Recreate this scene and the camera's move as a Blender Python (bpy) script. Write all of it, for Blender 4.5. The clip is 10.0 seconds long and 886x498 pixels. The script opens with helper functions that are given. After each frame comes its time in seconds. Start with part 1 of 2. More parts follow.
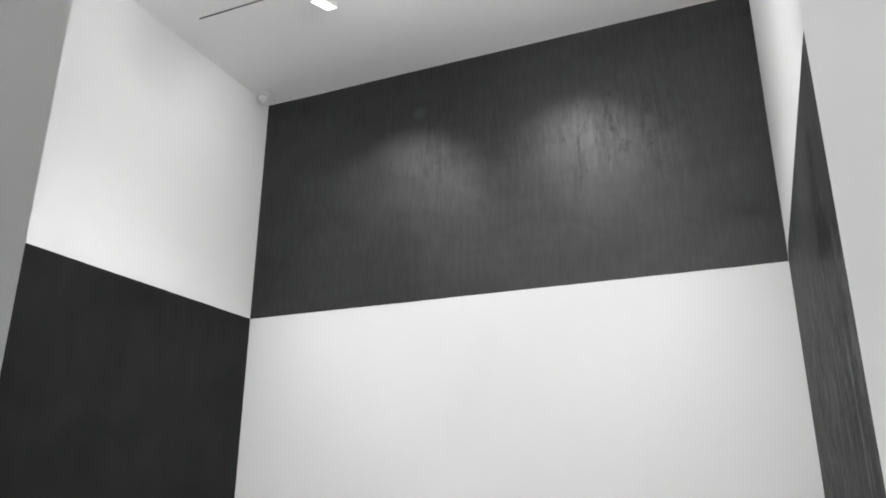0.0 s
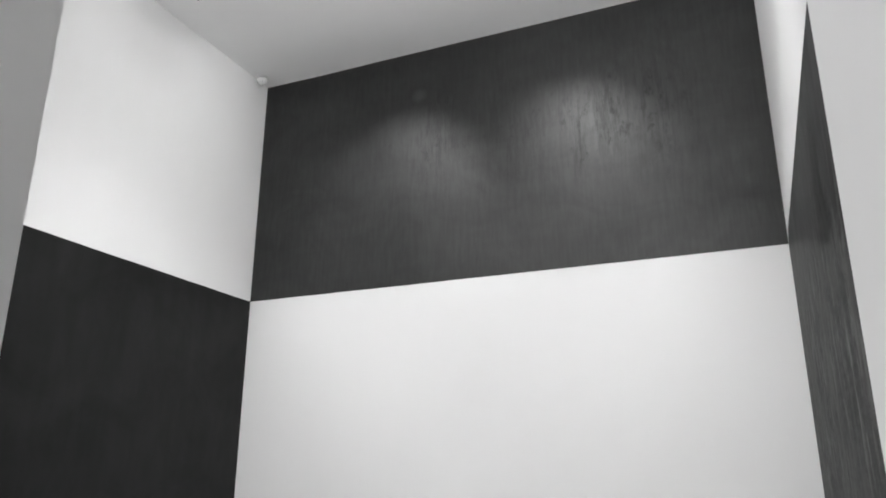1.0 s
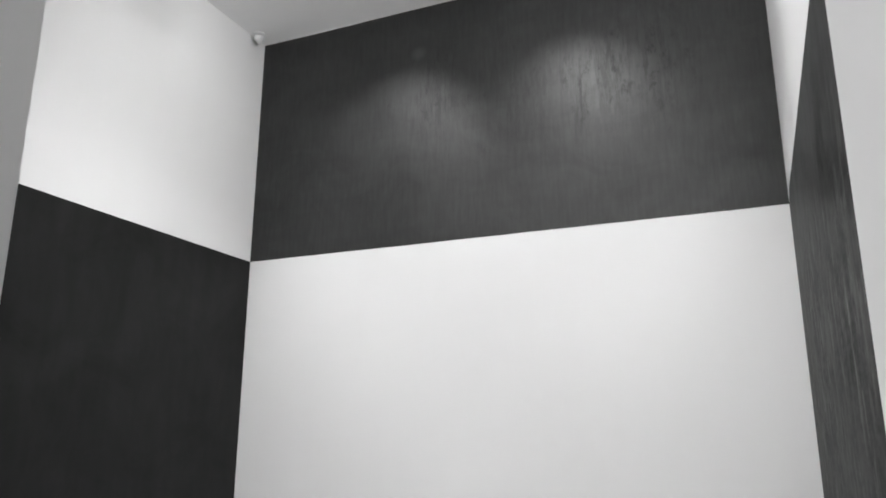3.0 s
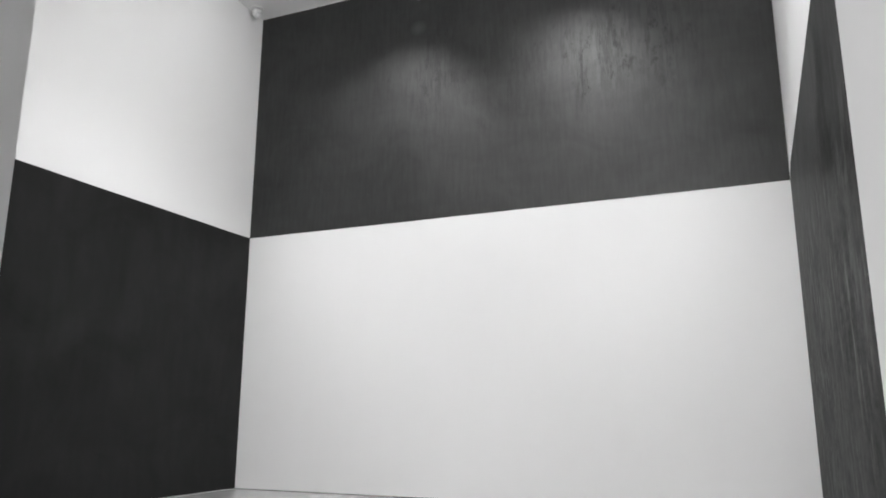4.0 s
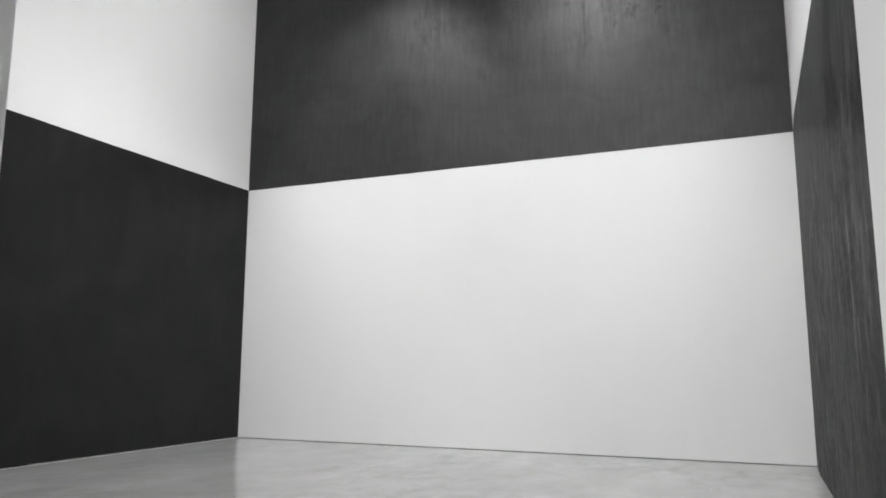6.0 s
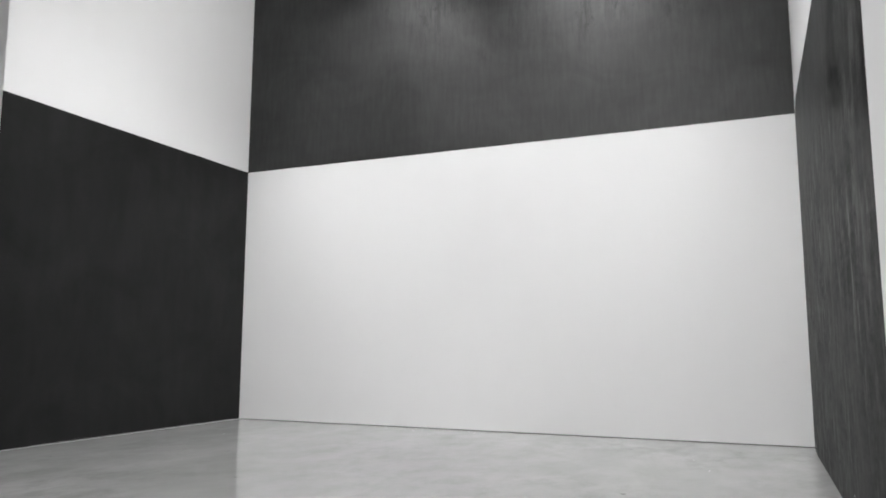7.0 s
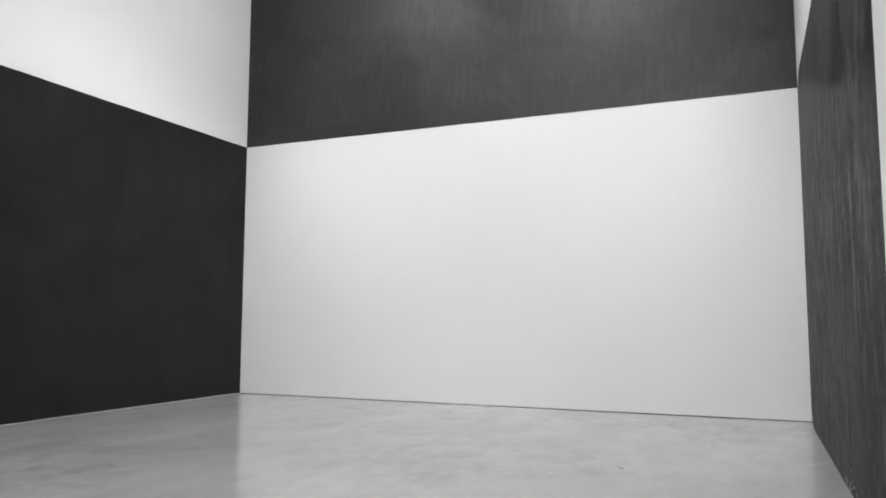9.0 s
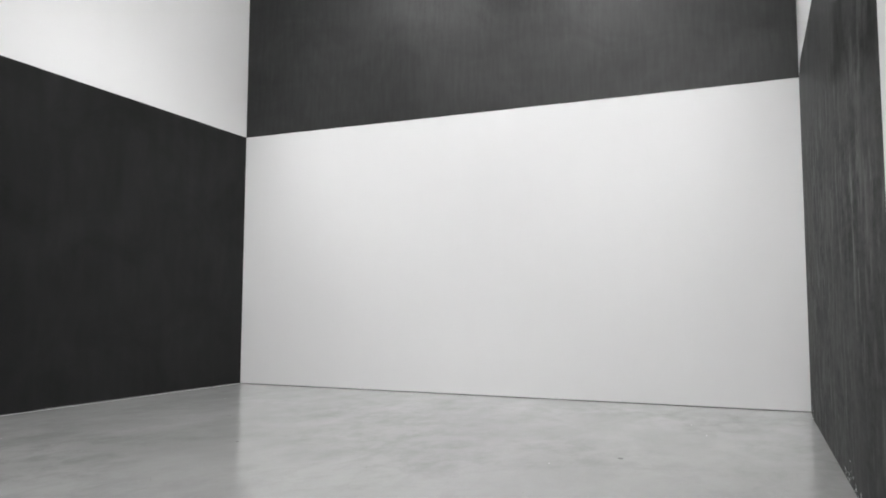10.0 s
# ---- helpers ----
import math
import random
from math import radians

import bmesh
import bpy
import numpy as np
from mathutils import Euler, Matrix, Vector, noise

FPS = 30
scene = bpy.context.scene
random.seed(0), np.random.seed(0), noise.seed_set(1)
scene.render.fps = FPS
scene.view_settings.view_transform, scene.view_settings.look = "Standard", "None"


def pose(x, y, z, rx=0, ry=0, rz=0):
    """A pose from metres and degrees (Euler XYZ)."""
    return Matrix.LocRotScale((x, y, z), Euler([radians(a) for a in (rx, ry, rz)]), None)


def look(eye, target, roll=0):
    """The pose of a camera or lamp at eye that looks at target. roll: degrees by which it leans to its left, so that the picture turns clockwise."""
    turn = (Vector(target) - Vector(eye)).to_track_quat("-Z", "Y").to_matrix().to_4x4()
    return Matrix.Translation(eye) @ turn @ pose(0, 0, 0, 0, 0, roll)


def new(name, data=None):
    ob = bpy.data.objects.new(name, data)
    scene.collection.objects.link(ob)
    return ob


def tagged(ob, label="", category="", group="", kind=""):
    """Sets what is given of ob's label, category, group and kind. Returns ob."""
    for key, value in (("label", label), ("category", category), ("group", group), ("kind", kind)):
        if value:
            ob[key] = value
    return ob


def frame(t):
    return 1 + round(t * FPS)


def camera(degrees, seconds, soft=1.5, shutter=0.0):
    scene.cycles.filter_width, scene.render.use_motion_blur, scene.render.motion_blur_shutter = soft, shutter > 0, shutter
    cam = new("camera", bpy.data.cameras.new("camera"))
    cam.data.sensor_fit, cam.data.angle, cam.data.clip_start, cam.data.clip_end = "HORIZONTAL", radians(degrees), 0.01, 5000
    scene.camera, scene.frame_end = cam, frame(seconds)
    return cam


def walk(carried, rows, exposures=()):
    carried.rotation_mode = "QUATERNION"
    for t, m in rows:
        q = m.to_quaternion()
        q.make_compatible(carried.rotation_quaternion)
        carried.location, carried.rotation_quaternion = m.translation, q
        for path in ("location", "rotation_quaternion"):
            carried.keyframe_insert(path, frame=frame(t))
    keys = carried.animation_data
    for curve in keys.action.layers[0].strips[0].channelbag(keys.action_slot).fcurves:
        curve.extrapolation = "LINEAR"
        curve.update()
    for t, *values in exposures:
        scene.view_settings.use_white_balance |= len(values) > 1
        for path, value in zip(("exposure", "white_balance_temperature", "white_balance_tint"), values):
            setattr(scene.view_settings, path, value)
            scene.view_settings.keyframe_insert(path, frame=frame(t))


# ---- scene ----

# ---------------------------------------------------------------- camera
EYE_Z = 1.0098
YAW, LEAN = 23.4, 0.18
cam = camera(61.64, 10.0, soft=1.8)
# seconds, sideways, ahead, up, pitch, extra yaw
PATH = [
    (0.0, 0.0000, -0.0030, 0.0000, 18.579, 0.00),
    (0.5, -0.0015, 0.0004, -0.0057, 17.969, -0.01),
    (1.0, -0.0030, 0.0035, -0.0105, 17.331, -0.02),
    (1.5, -0.0043, 0.0067, -0.0145, 16.619, -0.03),
    (2.0, -0.0056, 0.0098, -0.0178, 15.929, -0.04),
    (2.5, -0.0069, 0.0126, -0.0204, 15.188, -0.05),
    (4.0, -0.0103, 0.0216, -0.0243, 12.547, -0.07),
    (4.5, -0.0113, 0.0244, -0.0244, 11.677, -0.08),
    (5.0, -0.0123, 0.0276, -0.0241, 10.734, -0.09),
    (5.5, -0.0132, 0.0308, -0.0232, 9.762, -0.10),
    (7.0, -0.0158, 0.0368, -0.0184, 7.497, -0.11),
    (7.5, -0.0166, 0.0383, -0.0162, 6.933, -0.11),
    (8.0, -0.0174, 0.0405, -0.0137, 6.350, -0.12),
    (8.5, -0.0181, 0.0439, -0.0109, 5.934, -0.13),
    (9.0, -0.0189, 0.0480, -0.0080, 5.545, -0.13),
    (9.5, -0.0196, 0.0523, -0.0050, 5.172, -0.12),
    (10.0, -0.0203, 0.0560, -0.0019, 4.771, -0.12),
]
walk(cam, [(t, pose(x, y, EYE_Z + z, 90 + p, 0, YAW + w) @ pose(0, 0, 0, 0, 0, LEAN)) for t, x, y, z, p, w in PATH],
     exposures=[(0.0, 0.0), (10.0, 0.0)])

# ---------------------------------------------------------------- the plan, metres
X_L, X_R = -6.705, 0.398        # side walls of the tall room
Y_B, Y_F = 8.5, 1.02            # back wall, inner face of the front wall
Y_N = 0.42                      # outer face of the thick front wall
Z_M, Z_C = 3.4544, 6.9225       # height where black meets white, ceiling
J_L, J_R = -1.411, 0.1105       # opening in the front wall
TRACK_Y, TRACK_X0, TRACK_X1 = 6.275, -6.197, -0.11
FILL_TRACK_Y = 3.0                  # an unseen second track nearer the opening, added for fill heads
SPOTS = [(-4.38, 6.43), (-1.95, 6.43)]
SPOT_TILT = 19.0
THROW, BEAM = 38.0, 74.0

# ---------------------------------------------------------------- light
world = bpy.data.worlds.new("world")
scene.world = world
world.use_nodes = True
world.node_tree.nodes["Background"].inputs[0].default_value = (0.8, 0.8, 0.8, 1)
world.node_tree.nodes["Background"].inputs[1].default_value = 0.0

SPOT_W, SPOT_L = 0.14, 0.39
SPOT_POWER = 305.0
SPOT_Z = Z_C - 0.17
# further heads out of view on the two tracks, those on the second added to fill the back wall: place along the track,
# track, the point each is turned to, power, beam
UNSEEN_HEADS = [
    (-3.0, TRACK_Y, (X_L, 7.0, 4.4), 136.0, 80.0),
    (-2.0, TRACK_Y, (X_L, 6.9, 5.6), 115.0, 80.0),
    (-4.7, FILL_TRACK_Y, (-5.9, Y_B, 0.0), 510.0, 54.0),
    (-3.0, FILL_TRACK_Y, (-6.0, Y_B, 0.0), 160.0, 54.0),
    (-1.7, FILL_TRACK_Y, (-1.0, Y_B, 0.0), 245.0, 54.0),
    (-0.7, FILL_TRACK_Y, (-0.1, Y_B, 0.0), 435.0, 54.0),
]
# added fill lamps, all out of view, as linear pendants with light upwards and downwards: place, power down, power up;
# the last hangs in the lobby
PENDANT_L, PENDANT_W = 1.2, 0.10
FILL_PENDANTS = [
    ((-3.6, 3.6, 5.2), 85.0, 15.0),
    ((-1.4, 3.6, 5.2), 10.0, 172.0),
    ((-2.0, 5.2, 6.2), 1.0, 50.0),
    ((-2.8, -2.4, 5.2), 125.0, 125.0),
]


def area(at, across, along, power, spread):
    data = bpy.data.lights.new("area_light", "AREA")
    data.shape, data.size, data.size_y = "RECTANGLE", across, along
    data.energy, data.spread = power, radians(spread)
    ob = new("area_light", data)
    ob.matrix_world = at
    return ob


def beam(at, power, size):
    data = bpy.data.lights.new("spot_beam", "SPOT")
    data.energy, data.spot_size, data.spot_blend, data.shadow_soft_size = power, radians(size), 1.0, 0.06
    new("spot_beam", data).matrix_world = at


for sx, sy in SPOTS:  # these heads throw their light at the wall, off the face's own axis
    beam(pose(sx, sy, SPOT_Z) @ pose(0, 0, 0, SPOT_TILT) @ pose(0, 0.02, -0.12) @ pose(0, 0, 0, THROW - SPOT_TILT), SPOT_POWER, BEAM)
for hx, hy, target, power, size in UNSEEN_HEADS:
    beam(look((hx, hy, SPOT_Z), target) @ pose(0, 0, -0.12), power, size)
for at, down, up in FILL_PENDANTS:
    area(pose(*at) @ pose(0, 0, -0.032), PENDANT_L, PENDANT_W, down, 180)
    area(pose(*at) @ pose(0, 0, 0.032, 180), PENDANT_L, PENDANT_W, up, 180)


# ---------------------------------------------------------------- materials
class Nodes:
    """Short way to write a node tree."""

    def __init__(self, name):
        self.mat = bpy.data.materials.new(name)
        self.mat.use_nodes = True
        self.tree = self.mat.node_tree
        self.bsdf = self.tree.nodes["Principled BSDF"]

    def add(self, kind, **inputs):
        node = self.tree.nodes.new(kind)
        for key, value in inputs.items():
            self.put(node, key.replace("_", " "), value)
        return node

    def put(self, node, key, value):
        if isinstance(value, bpy.types.NodeSocket):
            self.tree.links.new(value, node.inputs[key])
        else:
            node.inputs[key].default_value = value

    def place(self, sx, sy, sz):
        geo = self.tree.nodes.new("ShaderNodeNewGeometry")
        m = self.tree.nodes.new("ShaderNodeMapping")
        m.inputs["Scale"].default_value = (sx, sy, sz)
        self.tree.links.new(geo.outputs["Position"], m.inputs["Vector"])
        return m.outputs["Vector"]

    def noise(self, scale, stretch=(1, 1, 1), detail=4.0, rough=0.55, warp=0.0):
        n = self.add("ShaderNodeTexNoise", Vector=self.place(*stretch), Scale=scale, Detail=detail, Roughness=rough, Distortion=warp)
        return n.outputs["Fac"]

    def ramp(self, fac, lo, hi, a, b):
        r = self.tree.nodes.new("ShaderNodeMapRange")
        for key, v in zip(("Value", "From Min", "From Max", "To Min", "To Max"), (fac, lo, hi, a, b)):
            self.put(r, key, v)
        return r.outputs[0]

    def math(self, op, a, b):
        m = self.tree.nodes.new("ShaderNodeMath")
        m.operation = op
        self.put(m, 0, a)
        self.put(m, 1, b)
        return m.outputs[0]

    def grey(self, value):
        c = self.tree.nodes.new("ShaderNodeCombineColor")
        for k in range(3):
            self.put(c, k, value)
        return c.outputs[0]

    def bump(self, height, strength, distance):
        b = self.add("ShaderNodeBump", Height=height, Strength=strength, Distance=distance)
        self.put(self.bsdf, "Normal", b.outputs[0])

    def finish(self, base, rough, spec=0.5, metal=0.0):
        self.put(self.bsdf, "Base Color", self.grey(base) if isinstance(base, bpy.types.NodeSocket) else (base, base, base, 1))
        self.put(self.bsdf, "Roughness", rough)
        self.put(self.bsdf, "Specular IOR Level", spec)
        self.put(self.bsdf, "Metallic", metal)
        return self.mat


def white_paint(name, value):
    n = Nodes(name)
    broad = n.ramp(n.noise(0.55, detail=3), 0.3, 0.7, -0.006, 0.006)
    streak = n.ramp(n.noise(5.0, (1, 1, 0.12), detail=3), 0.3, 0.7, -0.003, 0.003)
    base = n.math("ADD", n.math("ADD", broad, streak), value)
    n.bump(n.noise(160, detail=2), 0.06, 0.002)
    return n.finish(base, n.ramp(n.noise(2.0), 0.3, 0.7, 0.6, 0.72), 0.3)


def upright(n, wide, tall, detail, crisp):
    """Noise drawn out into upright strokes of about that width and height."""
    return n.noise(1.0 / wide, (1, 1, wide / tall), detail=detail, rough=crisp)


def black_oil(name):
    """Rubbed black oil coat: fine upright grain, broad wiped patches, and dull flecks and drips kept to where the lamps
    light the wall.
    """
    n = Nodes(name)
    geo = n.tree.nodes.new("ShaderNodeNewGeometry")
    xyz = n.add("ShaderNodeSeparateXYZ", Vector=geo.outputs["Position"])
    grain = upright(n, 0.05, 0.40, 8, 0.62)
    wipes = n.noise(1.5, (0.8, 1, 1.0), detail=7, rough=0.62, warp=0.9)
    smear = n.noise(2.4, (0.35, 1, 1.3), detail=6, rough=0.6, warp=0.5)
    cloud = n.noise(0.55, detail=3)
    tone = n.math("MULTIPLY", n.ramp(grain, 0.36, 0.64, 0.93, 1.07), n.ramp(wipes, 0.3, 0.7, 0.86, 1.14))
    tone = n.math("MULTIPLY", tone, n.ramp(smear, 0.32, 0.68, 0.95, 1.05))
    # high, middle part of the wall: the light pools' reach, put into the flecks
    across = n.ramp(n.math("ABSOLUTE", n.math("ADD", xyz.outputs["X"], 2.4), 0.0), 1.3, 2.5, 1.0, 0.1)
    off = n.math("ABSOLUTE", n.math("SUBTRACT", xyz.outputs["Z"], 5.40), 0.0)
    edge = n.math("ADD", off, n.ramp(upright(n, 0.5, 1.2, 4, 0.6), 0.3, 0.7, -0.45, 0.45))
    pool_zone = n.math("MULTIPLY", n.ramp(edge, 0.20, 0.95, 1.0, 0.0), across)
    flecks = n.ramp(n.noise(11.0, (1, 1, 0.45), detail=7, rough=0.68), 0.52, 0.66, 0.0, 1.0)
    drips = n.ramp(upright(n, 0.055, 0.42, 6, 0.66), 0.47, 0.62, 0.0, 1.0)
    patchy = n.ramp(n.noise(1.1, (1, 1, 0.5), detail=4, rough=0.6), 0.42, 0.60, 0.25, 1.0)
    pool_flecks = n.math("MULTIPLY", n.math("MULTIPLY", n.math("MAXIMUM", flecks, n.math("MULTIPLY", drips, 0.7)), pool_zone), patchy)
    base = n.math("MULTIPLY", tone, 0.0160)
    # one soft pale dot high up: a reflection painted into the base colour
    away = n.add("ShaderNodeVectorMath", Vector=geo.outputs["Position"])
    away.operation = "DISTANCE"
    away.inputs[1].default_value = (-4.05, Y_B, 6.21)
    glint = n.ramp(n.math("ADD", away.outputs["Value"], n.ramp(grain, 0.3, 0.7, -0.03, 0.03)), 0.03, 0.13, 0.03, 0.0)
    base = n.math("ADD", n.math("MULTIPLY", base, n.ramp(pool_flecks, 0.0, 1.0, 1.05, 0.6)), n.math("MAXIMUM", glint, 0.0))
    spec = n.math("MULTIPLY", n.math("MULTIPLY", tone, 0.45), n.ramp(pool_flecks, 0.0, 1.0, 1.08, 0.45))
    rough = n.math("ADD", n.ramp(n.math("ADD", n.math("MULTIPLY", cloud, 0.4), n.math("MULTIPLY", wipes, 0.6)), 0.35, 0.65, 0.49, 0.545), n.math("MULTIPLY", pool_flecks, 0.03))
    n.bump(n.math("ADD", grain, n.math("MULTIPLY", wipes, 0.6)), 0.03, 0.004)
    return n.finish(base, rough, spec)


def black_matt(name):
    """Nearly smooth black coat with faint wiped clouds."""
    n = Nodes(name)
    strokes = upright(n, 0.16, 0.7, 6, 0.55)
    wipes = n.noise(1.3, (1, 0.8, 0.9), detail=6, rough=0.6, warp=0.8)
    tone = n.math("MULTIPLY", n.ramp(strokes, 0.35, 0.65, 0.95, 1.05), n.ramp(wipes, 0.3, 0.7, 0.85, 1.15))
    n.bump(wipes, 0.02, 0.004)
    return n.finish(n.math("MULTIPLY", tone, 0.018), n.ramp(wipes, 0.3, 0.7, 0.42, 0.50), n.math("MULTIPLY", tone, 0.11))


def black_brushed(name):
    """Coarsely brushed black coat: long pale bristle marks over a dark ground, uneven from load to load of the brush."""
    n = Nodes(name)
    bristle = upright(n, 0.13, 0.38, 5, 0.66)
    strokes = upright(n, 0.50, 0.9, 5, 0.6)
    grit = n.noise(8.0, (1, 1, 2.4), detail=4, rough=0.7)
    loads = n.noise(0.9, (1, 1, 1.1), detail=4, rough=0.55, warp=0.5)
    # the top of the field was laid on smooth; the open brushwork begins lower down, at an uneven edge
    geo = n.tree.nodes.new("ShaderNodeNewGeometry")
    xyz = n.add("ShaderNodeSeparateXYZ", Vector=geo.outputs["Position"])
    open_work = n.ramp(n.math("ADD", xyz.outputs["Z"], n.ramp(strokes, 0.3, 0.7, -0.5, 0.5)), 2.3, 3.1, 1.0, 0.12)
    lines = n.ramp(bristle, 0.46, 0.66, 0.0, 1.0)
    gate = n.ramp(strokes, 0.40, 0.62, 0.15, 1.0)
    marks = n.math("MULTIPLY", n.math("MULTIPLY", lines, gate), open_work)
    rubbed = n.math("MULTIPLY", n.ramp(strokes, 0.36, 0.64, 0.5, 1.1), n.ramp(grit, 0.36, 0.64, 0.45, 1.65))
    ground = n.math("ADD", n.math("MULTIPLY", rubbed, open_work), n.ramp(open_work, 0.0, 1.0, 2.35, 0.0))
    tone = n.math("MULTIPLY", n.math("ADD", ground, n.math("MULTIPLY", marks, 4.2)), n.ramp(loads, 0.32, 0.68, 0.90, 1.10))
    n.bump(n.math("ADD", n.math("MULTIPLY", bristle, 0.6), n.math("MULTIPLY", grit, 0.4)), 0.10, 0.004)
    return n.finish(n.math("MULTIPLY", tone, 0.0268), n.ramp(strokes, 0.35, 0.65, 0.45, 0.60), 0.04)


def concrete(name):
    n = Nodes(name)
    cloud = n.noise(0.45, (1.1, 0.7, 1), detail=5, rough=0.55, warp=0.8)
    trowel = n.noise(1.6, (1.1, 0.7, 1), detail=8, rough=0.62, warp=0.5)
    mottle = n.noise(4.0, (1.1, 0.7, 1), detail=8, rough=0.70, warp=0.3)
    where = n.ramp(n.noise(0.5, detail=3, rough=0.5), 0.42, 0.60, 0.15, 1.0)  # the mottling comes and goes over the floor
    grain = n.noise(60, detail=4)
    dark = n.math("MULTIPLY", n.ramp(mottle, 0.36, 0.56, -0.065, 0.012), where)
    base = n.math("ADD", n.ramp(n.math("ADD", n.math("MULTIPLY", cloud, 0.5), n.math("MULTIPLY", trowel, 0.5)), 0.32, 0.68, 0.37, 0.455), dark)
    base = n.math("ADD", base, n.ramp(grain, 0.2, 0.8, -0.012, 0.012))
    return n.finish(base, n.ramp(trowel, 0.3, 0.7, 0.15, 0.21), 0.5)


def plain(name, value, rough, metal=0.0):
    n = Nodes(name)
    base = n.math("ADD", n.ramp(n.noise(9.0), 0.3, 0.7, -0.08 * value, 0.08 * value), value)
    return n.finish(base, n.ramp(n.noise(25.0), 0.3, 0.7, rough - 0.04, rough + 0.04), 0.4, metal)


M_WALL = white_paint("white_wall_paint", 0.80)
M_CEIL = white_paint("white_ceiling_paint", 0.88)
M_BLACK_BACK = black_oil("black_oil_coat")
M_BLACK_LEFT = black_matt("black_matt_coat")
M_BLACK_RIGHT = black_brushed("black_brushed_coat")
M_FLOOR = concrete("polished_concrete")
M_GAP = plain("dark_gap", 0.05, 0.8)
M_SEAL = plain("pale_sealant", 0.55, 0.6)
M_TRACK = plain("dark_track", 0.30, 0.5)
M_HOUSING = plain("grey_lamp_housing", 0.45, 0.45)
M_METAL = plain("brushed_metal", 0.45, 0.35, 1.0)
M_DEVICE = plain("white_plastic", 0.72, 0.4)
M_LENS = plain("pale_lens", 0.75, 0.2)
M_GLOW = bpy.data.materials.new("lamp_glass")
M_GLOW.use_nodes = True
M_GLOW.node_tree.nodes["Principled BSDF"].inputs["Base Color"].default_value = (0.9, 0.9, 0.9, 1)
M_GLOW.node_tree.nodes["Principled BSDF"].inputs["Emission Color"].default_value = (1, 1, 1, 1)
M_GLOW.node_tree.nodes["Principled BSDF"].inputs["Emission Strength"].default_value = 6.0


# ---------------------------------------------------------------- building helpers
def part(name, bm, material, parent=None, label=""):
    """Link a bmesh as one mesh object, under a thing or a part."""
    data = bpy.data.meshes.new(name)
    bmesh.ops.recalc_face_normals(bm, faces=bm.faces)
    bm.to_mesh(data)
    bm.free()
    data.materials.append(material)
    ob = new(name, data)
    ob.parent = parent
    if label:
        tagged(ob, label)
    return ob


def box(bm, x0, x1, y0, y1, z0, z1, edge=0.0):
    made = bmesh.ops.create_cube(bm, size=1.0)["verts"]
    for v in made:
        v.co = Vector((x0 + (v.co.x + 0.5) * (x1 - x0), y0 + (v.co.y + 0.5) * (y1 - y0), z0 + (v.co.z + 0.5) * (z1 - z0)))
    if edge:
        es = list({e for v in made for e in v.link_edges})
        bmesh.ops.bevel(bm, geom=es, offset=edge, segments=2, affect="EDGES")
    return bm


def rod(bm, a, b, r0, r1=None, seg=20):
    a, b = Vector(a), Vector(b)
    turn = (b - a).to_track_quat("Z", "Y").to_matrix().to_4x4()
    bmesh.ops.create_cone(bm, cap_ends=True, segments=seg, radius1=r0, radius2=r0 if r1 is None else r1, depth=(b - a).length,
                          matrix=Matrix.Translation((a + b) / 2) @ turn)
    return bm


def extrude_plan(bm, plan, z0, z1):
    """An upright prism over a closed plan of (x, y) corners."""
    low = [bm.verts.new((x, y, z0)) for x, y in plan]
    top = [bm.verts.new((x, y, z1)) for x, y in plan]
    bm.faces.new(low)
    bm.faces.new(top)
    for k in range(len(plan)):
        j = (k + 1) % len(plan)
        bm.faces.new((low[k], low[j], top[j], top[k]))
    return bm


def structure(name, bm, material, label, category):
    return tagged(part(name, bm, material), label, category, kind="structure")


def right_x(y):
    """The inner face of the slightly uneven right-hand wall."""
    steps = [(1.0, 0.472), (5.0, 0.422), (7.3, 0.3935), (7.9, 0.3845), (8.5, X_R), (9.0, X_R)]
    for (ya, xa), (yb, xb) in zip(steps, steps[1:]):
        if y <= yb:
            return xa + (xb - xa) * (y - ya) / (yb - ya)
    return X_R


# ---------------------------------------------------------------- shell
T = 0.3
GAP = 0.008
# floor of the room, the opening and the lobby behind it
structure("floor", box(bmesh.new(), -7.2, 3.2, -5.2, Y_B + T, -0.2, 0.0), M_FLOOR,
          "polished grey concrete floor with cloudy trowel marks", "floor")

# ceiling with slots cut into it for the lamp track and the added unseen one
bm = bmesh.new()
H = 0.016
edges = [-5.2, FILL_TRACK_Y - H, FILL_TRACK_Y + H, TRACK_Y - H, TRACK_Y + H, Y_B + T]
for k in (0, 2, 4):
    box(bm, -7.2, 3.2, edges[k], edges[k + 1], Z_C, Z_C + 0.25)
for k in (1, 3):
    box(bm, -7.2, TRACK_X0, edges[k], edges[k + 1], Z_C, Z_C + 0.25)
    box(bm, TRACK_X1, 3.2, edges[k], edges[k + 1], Z_C, Z_C + 0.25)
    box(bm, TRACK_X0, TRACK_X1, edges[k], edges[k + 1], Z_C + 0.06, Z_C + 0.25)
structure("ceiling", bm, M_CEIL, "smooth white painted plaster ceiling with recessed slots", "ceiling")

structure("wall_back", box(bmesh.new(), -7.0, X_R + T, Y_B, Y_B + T, GAP, Z_C), M_WALL,
          "smooth white painted gallery wall above a shadow gap", "wall")
structure("wall_base", box(bmesh.new(), X_L, X_R, Y_B + 0.02, Y_B + T, 0.0, GAP), M_GAP,
          "dark recessed shadow gap under the white wall", "shadow gap")
structure("wall_left", box(bmesh.new(), X_L - T, X_L, Y_F, Y_B, 0.0, Z_C), M_WALL,
          "smooth white painted side wall of the gallery", "wall")
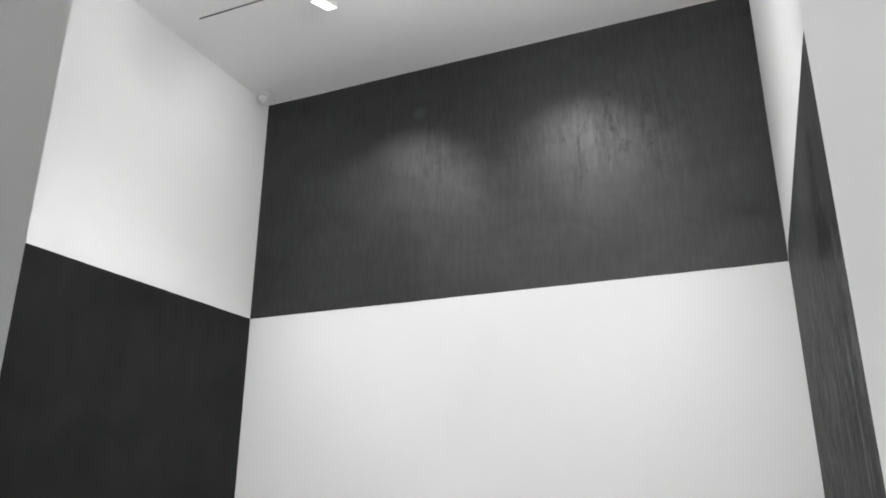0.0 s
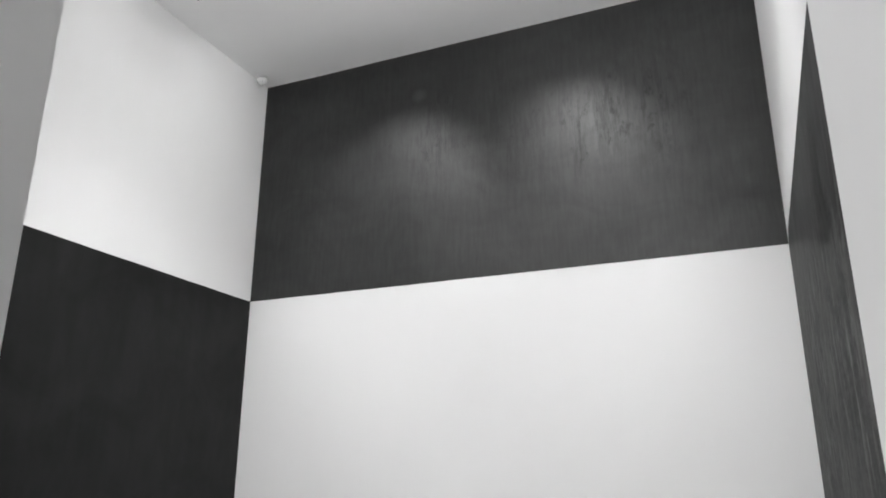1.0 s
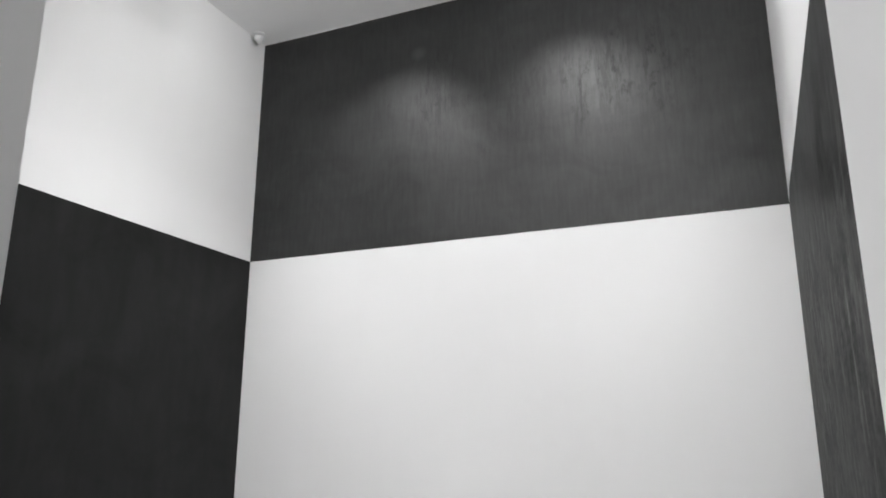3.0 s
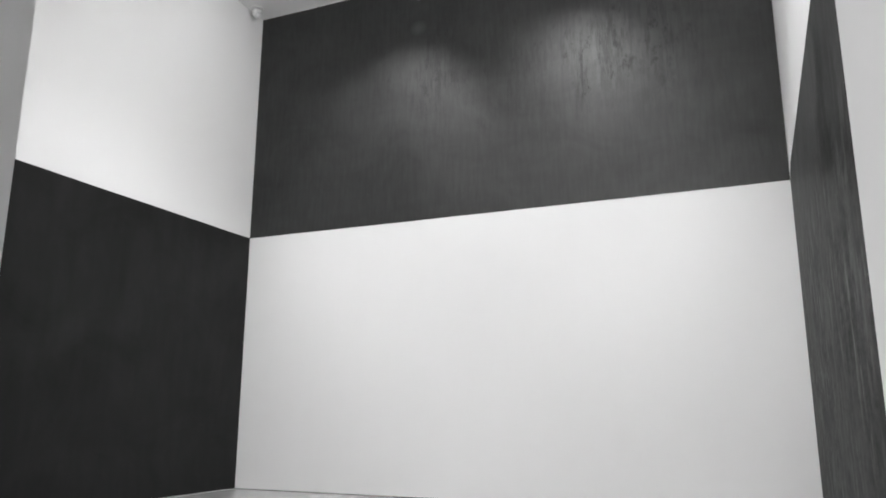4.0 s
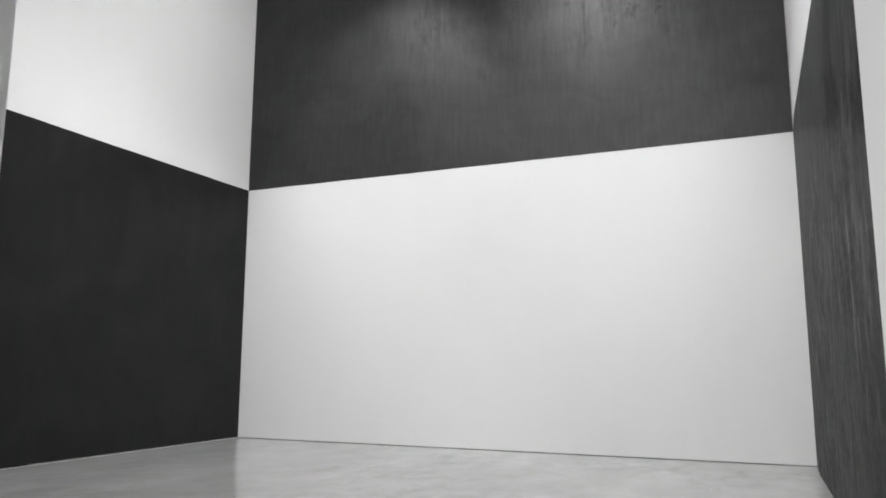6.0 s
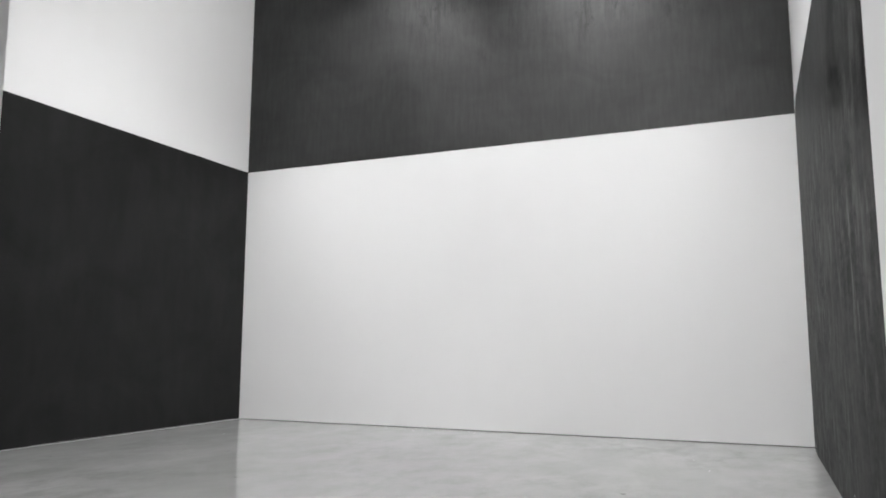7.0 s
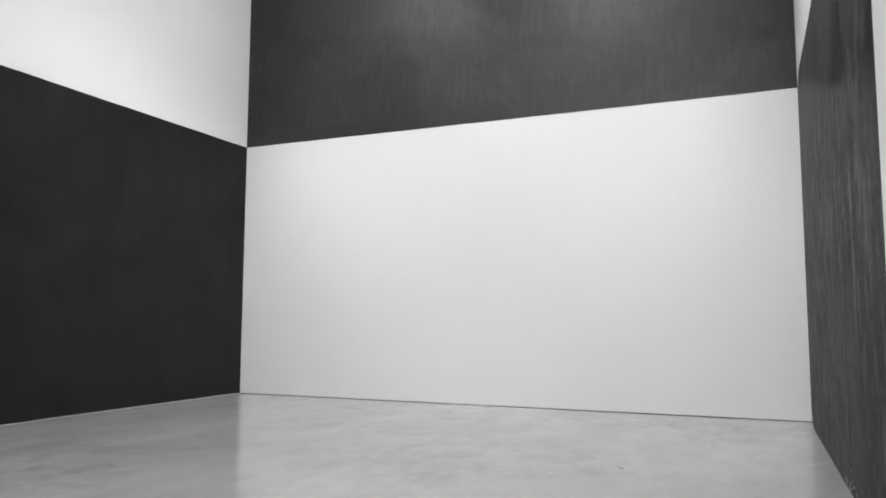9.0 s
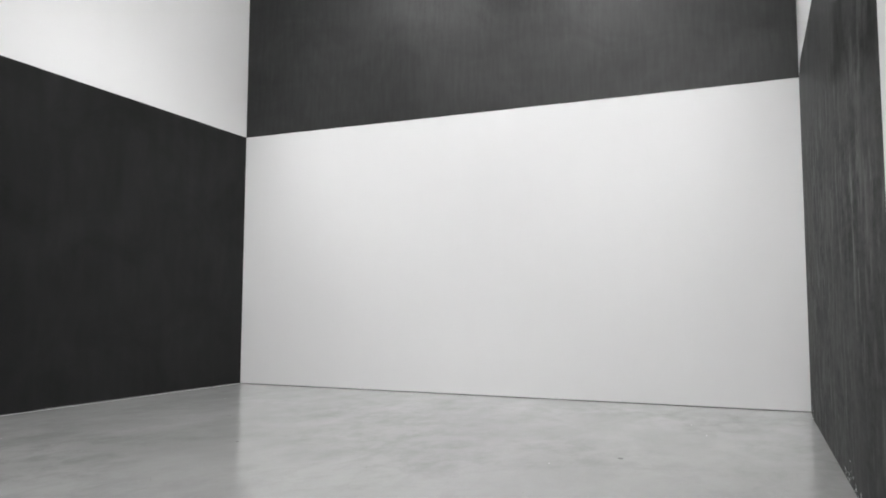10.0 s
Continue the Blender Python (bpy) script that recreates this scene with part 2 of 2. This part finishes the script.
ys = [Y_F, 3.0, 5.0, 6.3, 7.3, 7.6, 7.9, 8.2, Y_B]
plan = [(right_x(y), y) for y in ys] + [(X_R + T, Y_B), (X_R + T, Y_F)]
structure("wall_right", extrude_plan(bmesh.new(), plan, 0.0, Z_C), M_WALL,
          "white painted side wall with slightly uneven plaster", "wall")
structure("wall_front_left", box(bmesh.new(), -7.0, J_L, Y_N, Y_F, 0.0, Z_C, 0.004), M_WALL,
          "thick white wall beside the tall opening", "wall")
structure("wall_front_right", box(bmesh.new(), J_R, 3.2, Y_N, Y_F, 0.0, Z_C, 0.004), M_WALL,
          "thick white wall beside the tall opening", "wall")
# plain walls that close the lobby behind the camera
structure("wall_lobby_left", box(bmesh.new(), -7.2, -7.0, -5.0, Y_N, 0.0, Z_C), M_WALL, "plain white lobby wall", "wall")
structure("wall_lobby_right", box(bmesh.new(), 3.0, 3.2, -5.0, Y_N, 0.0, Z_C), M_WALL, "plain white lobby wall", "wall")
structure("wall_lobby_back", box(bmesh.new(), -7.2, 3.2, -5.2, -5.0, 0.0, Z_C), M_WALL, "plain white lobby wall", "wall")


# ---------------------------------------------------------------- black painted fields
def field(name, line, z_low, z_top, out, material, label):
    """A thin coat that stands 4 mm off the wall along a plan line, with hand-cut edges. z_low, z_top: heights along the line."""
    bm = bmesh.new()
    rows = []
    for k, (x, y) in enumerate(line):
        s = k / (len(line) - 1)
        a, b = z_low(s, x, y), z_top(s, x, y)
        rows.append([bm.verts.new((x + out[0] * d, y + out[1] * d, z)) for d, z in ((0.0, a), (0.004, a + 0.001), (0.004, b - 0.001), (0.0, b))])
    for p, q in zip(rows, rows[1:]):
        for k in range(3):
            bm.faces.new((p[k], q[k], q[k + 1], p[k + 1]))
    bm.faces.new(rows[0])
    bm.faces.new(rows[-1])
    ob = part(name, bm, material)
    return tagged(ob, label, "wall panel", group="black wall fields")


def wob(x, y, amp, seed):
    return amp * noise.noise(Vector((x * 1.7, y * 1.7, seed))) + 0.4 * amp * noise.noise(Vector((x * 9, y * 9, seed + 5)))


def lerp(a, b, n):
    return [(a[0] + (b[0] - a[0]) * k / n, a[1] + (b[1] - a[1]) * k / n) for k in range(n + 1)]


def back_top(s, x, y):
    if -6.6 < x < -4.96:
        return Z_C - 0.005 - 0.005 * max(0.0, math.sin((x + 6.6) / 1.75 * math.pi)) + wob(x, y, 0.003, 2)
    return Z_C - 0.004 + wob(x, y, 0.002, 2)


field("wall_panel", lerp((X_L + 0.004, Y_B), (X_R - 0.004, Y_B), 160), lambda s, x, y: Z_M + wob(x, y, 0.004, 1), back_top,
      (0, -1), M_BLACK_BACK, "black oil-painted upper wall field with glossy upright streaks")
field("wall_panel", lerp((X_L, Y_F + 0.002), (X_L, Y_B - 0.002), 120), lambda s, x, y: 0.006 + wob(x, y, 0.002, 3),
      lambda s, x, y: Z_M + wob(x, y, 0.004, 4), (1, 0), M_BLACK_LEFT, "matt black painted lower wall field, faintly brushed")
line = [(right_x(y), y) for _, y in lerp((0, Y_F + 0.002), (0, Y_B - 0.002), 120)]
field("wall_panel", line, lambda s, x, y: 0.004 + wob(x, y, 0.002, 6),
      lambda s, x, y: Z_M + wob(x, y, 0.005, 7), (-1, 0), M_BLACK_RIGHT, "black painted lower wall field with coarse upright brush strokes")

# pale bead of sealant between the left-hand wall and the floor
structure("baseboard", box(bmesh.new(), X_L, X_L + 0.009, Y_F, Y_B, 0.0, 0.005, 0.001), M_SEAL,
          "thin pale sealant bead along the concrete floor", "sealant bead")


# ---------------------------------------------------------------- lamp track and its two heads
def lamp_track(y):
    root = tagged(new("lighting_track"), "dark recessed lighting track in a white ceiling slot", "lighting track", group="lighting tracks")
    root.location = (TRACK_X0, y, Z_C)
    long = TRACK_X1 - TRACK_X0
    bm = bmesh.new()
    box(bm, 0.002, long - 0.002, -0.015, 0.015, 0.045, 0.058)
    box(bm, 0.002, long - 0.002, -0.015, -0.012, 0.002, 0.045)
    box(bm, 0.002, long - 0.002, 0.012, 0.015, 0.002, 0.045)
    part("channel", bm, M_TRACK, root)
    for y in (-0.006, 0.006):
        part("conductor", box(bmesh.new(), 0.01, long - 0.01, y - 0.001, y + 0.001, 0.04, 0.045), M_METAL, root)
    return root


def track_spot(x, y, track_y, tilt):
    """A head at (x, y); tilt: the turn of the head, whose face looks down when it is the identity."""
    root = tagged(new("track_spotlight"), "grey box-shaped gallery spotlight, switched on, hanging from the track", "spotlight",
                  group="spotlights on the track")
    root.location = (x, y, SPOT_Z)
    dy = track_y - y
    part("adapter", box(bmesh.new(), -0.05, 0.05, dy - 0.011, dy + 0.011, Z_C - SPOT_Z - 0.012, Z_C - SPOT_Z + 0.03, 0.003), M_HOUSING, root)
    part("stem", rod(bmesh.new(), (0, dy, Z_C - SPOT_Z - 0.01), (0, 0, 0.03), 0.009), M_METAL, root)
    w, l = SPOT_W / 2 + 0.006, SPOT_L / 2 + 0.006
    bm = bmesh.new()
    box(bm, -w, w, -l, l, -0.02, 0.045, 0.006)
    for k in range(7):
        yy = -l + 0.02 + k * (2 * l - 0.04) / 6
        box(bm, -w + 0.012, w - 0.012, yy - 0.004, yy + 0.004, 0.04, 0.065)
    bm.transform(tilt)
    head = part("housing", bm, M_HOUSING, root)
    bm = bmesh.new()
    for a in ((-w, w, -l, -l + 0.006), (-w, w, l - 0.006, l), (-w, -w + 0.006, -l + 0.006, l - 0.006), (w - 0.006, w, -l + 0.006, l - 0.006)):
        box(bm, *a, -0.03, -0.0205)
    bm.transform(tilt)
    part("bezel", bm, M_HOUSING, head)
    bm = box(bmesh.new(), -SPOT_W / 2, SPOT_W / 2, -SPOT_L / 2, SPOT_L / 2, -0.028, -0.0205)
    bm.transform(tilt)
    part("diffuser", bm, M_GLOW, head, "glowing white diffuser")
    return root


lamp_track(TRACK_Y)
# this second track is out of view, added to carry fill heads
lamp_track(FILL_TRACK_Y)
for sx, sy in SPOTS:
    track_spot(sx, sy, TRACK_Y, pose(0, 0, 0, SPOT_TILT))
# heads out of view; the four on the second track are added fill
for hx, hy, target, _, _ in UNSEEN_HEADS:
    track_spot(hx, hy, hy, look((hx, hy, SPOT_Z), target).to_3x3().to_4x4())


# unseen fill lamp, added in the shape of a linear pendant
def pendant(x, y, z):
    root = tagged(new("fill_pendant"), "added out-of-view fill lamp, switched on, a slim grey linear pendant on two wires", "pendant lamp", group="linear pendants")
    root.location = (x, y, z)
    part("body", box(bmesh.new(), -PENDANT_L / 2 - 0.02, PENDANT_L / 2 + 0.02, -PENDANT_W / 2 - 0.01, PENDANT_W / 2 + 0.01, -0.025, 0.025, 0.004), M_HOUSING, root)
    for wx in (-0.5, 0.5):
        part("wire", rod(bmesh.new(), (wx, 0, 0.02), (wx, 0, Z_C - z), 0.0015, seg=8), M_METAL, root)
        part("ceiling_cup", rod(bmesh.new(), (wx, 0, Z_C - z - 0.02), (wx, 0, Z_C - z), 0.03, 0.035), M_HOUSING, root)
    return root


for at, _, _ in FILL_PENDANTS:
    pendant(*at)


# ---------------------------------------------------------------- small camera in the ceiling corner
def corner_device():
    root = tagged(new("security_camera"), "small white dome camera on a bracket under the ceiling corner", "security camera")
    root.location = (-6.58, 8.19, Z_C)
    part("base_plate", rod(bmesh.new(), (0, 0, -0.02), (0, 0, 0), 0.085, 0.09, 28), M_DEVICE, root)
    part("bracket", rod(bmesh.new(), (0, 0, -0.05), (0, 0, -0.015), 0.03), M_DEVICE, root)
    bm = bmesh.new()
    rod(bm, (0, 0, -0.085), (0, 0, -0.04), 0.075, 0.08, 28)
    rod(bm, (0, 0, -0.15), (0, 0, -0.085), 0.022, 0.075, 28)
    for f in bm.faces:
        f.smooth = len(f.verts) == 4
    body = part("housing", bm, M_DEVICE, root)
    part("lens", rod(bmesh.new(), (0.020, -0.045, -0.085), (0.030, -0.072, -0.10), 0.030), M_LENS, body, "pale round lens window")
    return root


corner_device()


# ---------------------------------------------------------------- scuffs and flecks
def flake(bm, at, u, v, r, seed):
    """One ragged chip in the plane of u and v."""
    rng = random.Random(seed)
    at, u, v = Vector(at), Vector(u), Vector(v)
    n = rng.randint(6, 9)
    ring = []
    for k in range(n):
        a = 2 * math.pi * k / n
        d = r * rng.uniform(0.45, 1.1)
        ring.append(bm.verts.new(at + u * (d * math.cos(a)) + v * (d * math.sin(a))))
    top = bm.verts.new(at + u.cross(v).normalized() * 0.0015)
    for k in range(n):
        bm.faces.new((ring[k], ring[(k + 1) % n], top))


rng = random.Random(7)
bm = bmesh.new()
for k in range(34):
    y = rng.choice((rng.gauss(5.15, 0.16), rng.gauss(4.9, 0.12), rng.gauss(8.1, 0.12)))
    flake(bm, (right_x(y) - 0.0046, y, 0.012 + abs(rng.gauss(0, 0.045))), (0, -1.6, 0), (0, 0, 0.8), rng.uniform(0.006, 0.020), k)
tagged(part("paint_chips", bm, M_SEAL), "pale chips knocked out of the black paint near the floor", "paint chips", kind="stuff")

bm = bmesh.new()
for k in range(7):
    x = rng.choice((rng.gauss(-4.0, 0.12), rng.gauss(-3.3, 0.10)))
    flake(bm, (x, rng.uniform(8.25, 8.44), 0.0008), (1.8, 0, 0), (0, 0.6, 0), rng.uniform(0.005, 0.014), 100 + k)
for k in range(9):
    flake(bm, (rng.uniform(-6.4, 0.2), rng.uniform(3.4, 8.2), 0.0008), (1.2, 0, 0), (0, 0.8, 0), rng.uniform(0.004, 0.010), 200 + k)
tagged(part("floor_flecks", bm, M_SEAL), "small pale paint flecks on the concrete floor", "paint flecks", kind="stuff")
bm = bmesh.new()
flake(bm, (-0.953, 5.323, 0.001), (1, 0, 0), (0, 1, 0), 0.022, 301)
flake(bm, (-3.77, 4.78, 0.001), (1, 0, 0), (0, 1, 0), 0.016, 302)
for k in range(12):
    flake(bm, (rng.uniform(-6.4, 0.2), rng.uniform(3.4, 8.2), 0.001), (1, 0, 0), (0, 1, 0), rng.uniform(0.004, 0.009), 310 + k)
tagged(part("floor_pits", bm, M_GAP), "small dark pits in the polished concrete floor", "floor pits", kind="stuff")

# broken pale line above the sealant bead
bm = bmesh.new()
for y0, y1 in ((5.3, 6.9), (6.98, 7.9), (7.94, 8.3)):
    box(bm, X_L + 0.002, X_L + 0.0075, y0, y1, 0.012, 0.014)
structure("trim", bm, M_SEAL, "broken pale paint line above the sealant bead", "paint line")
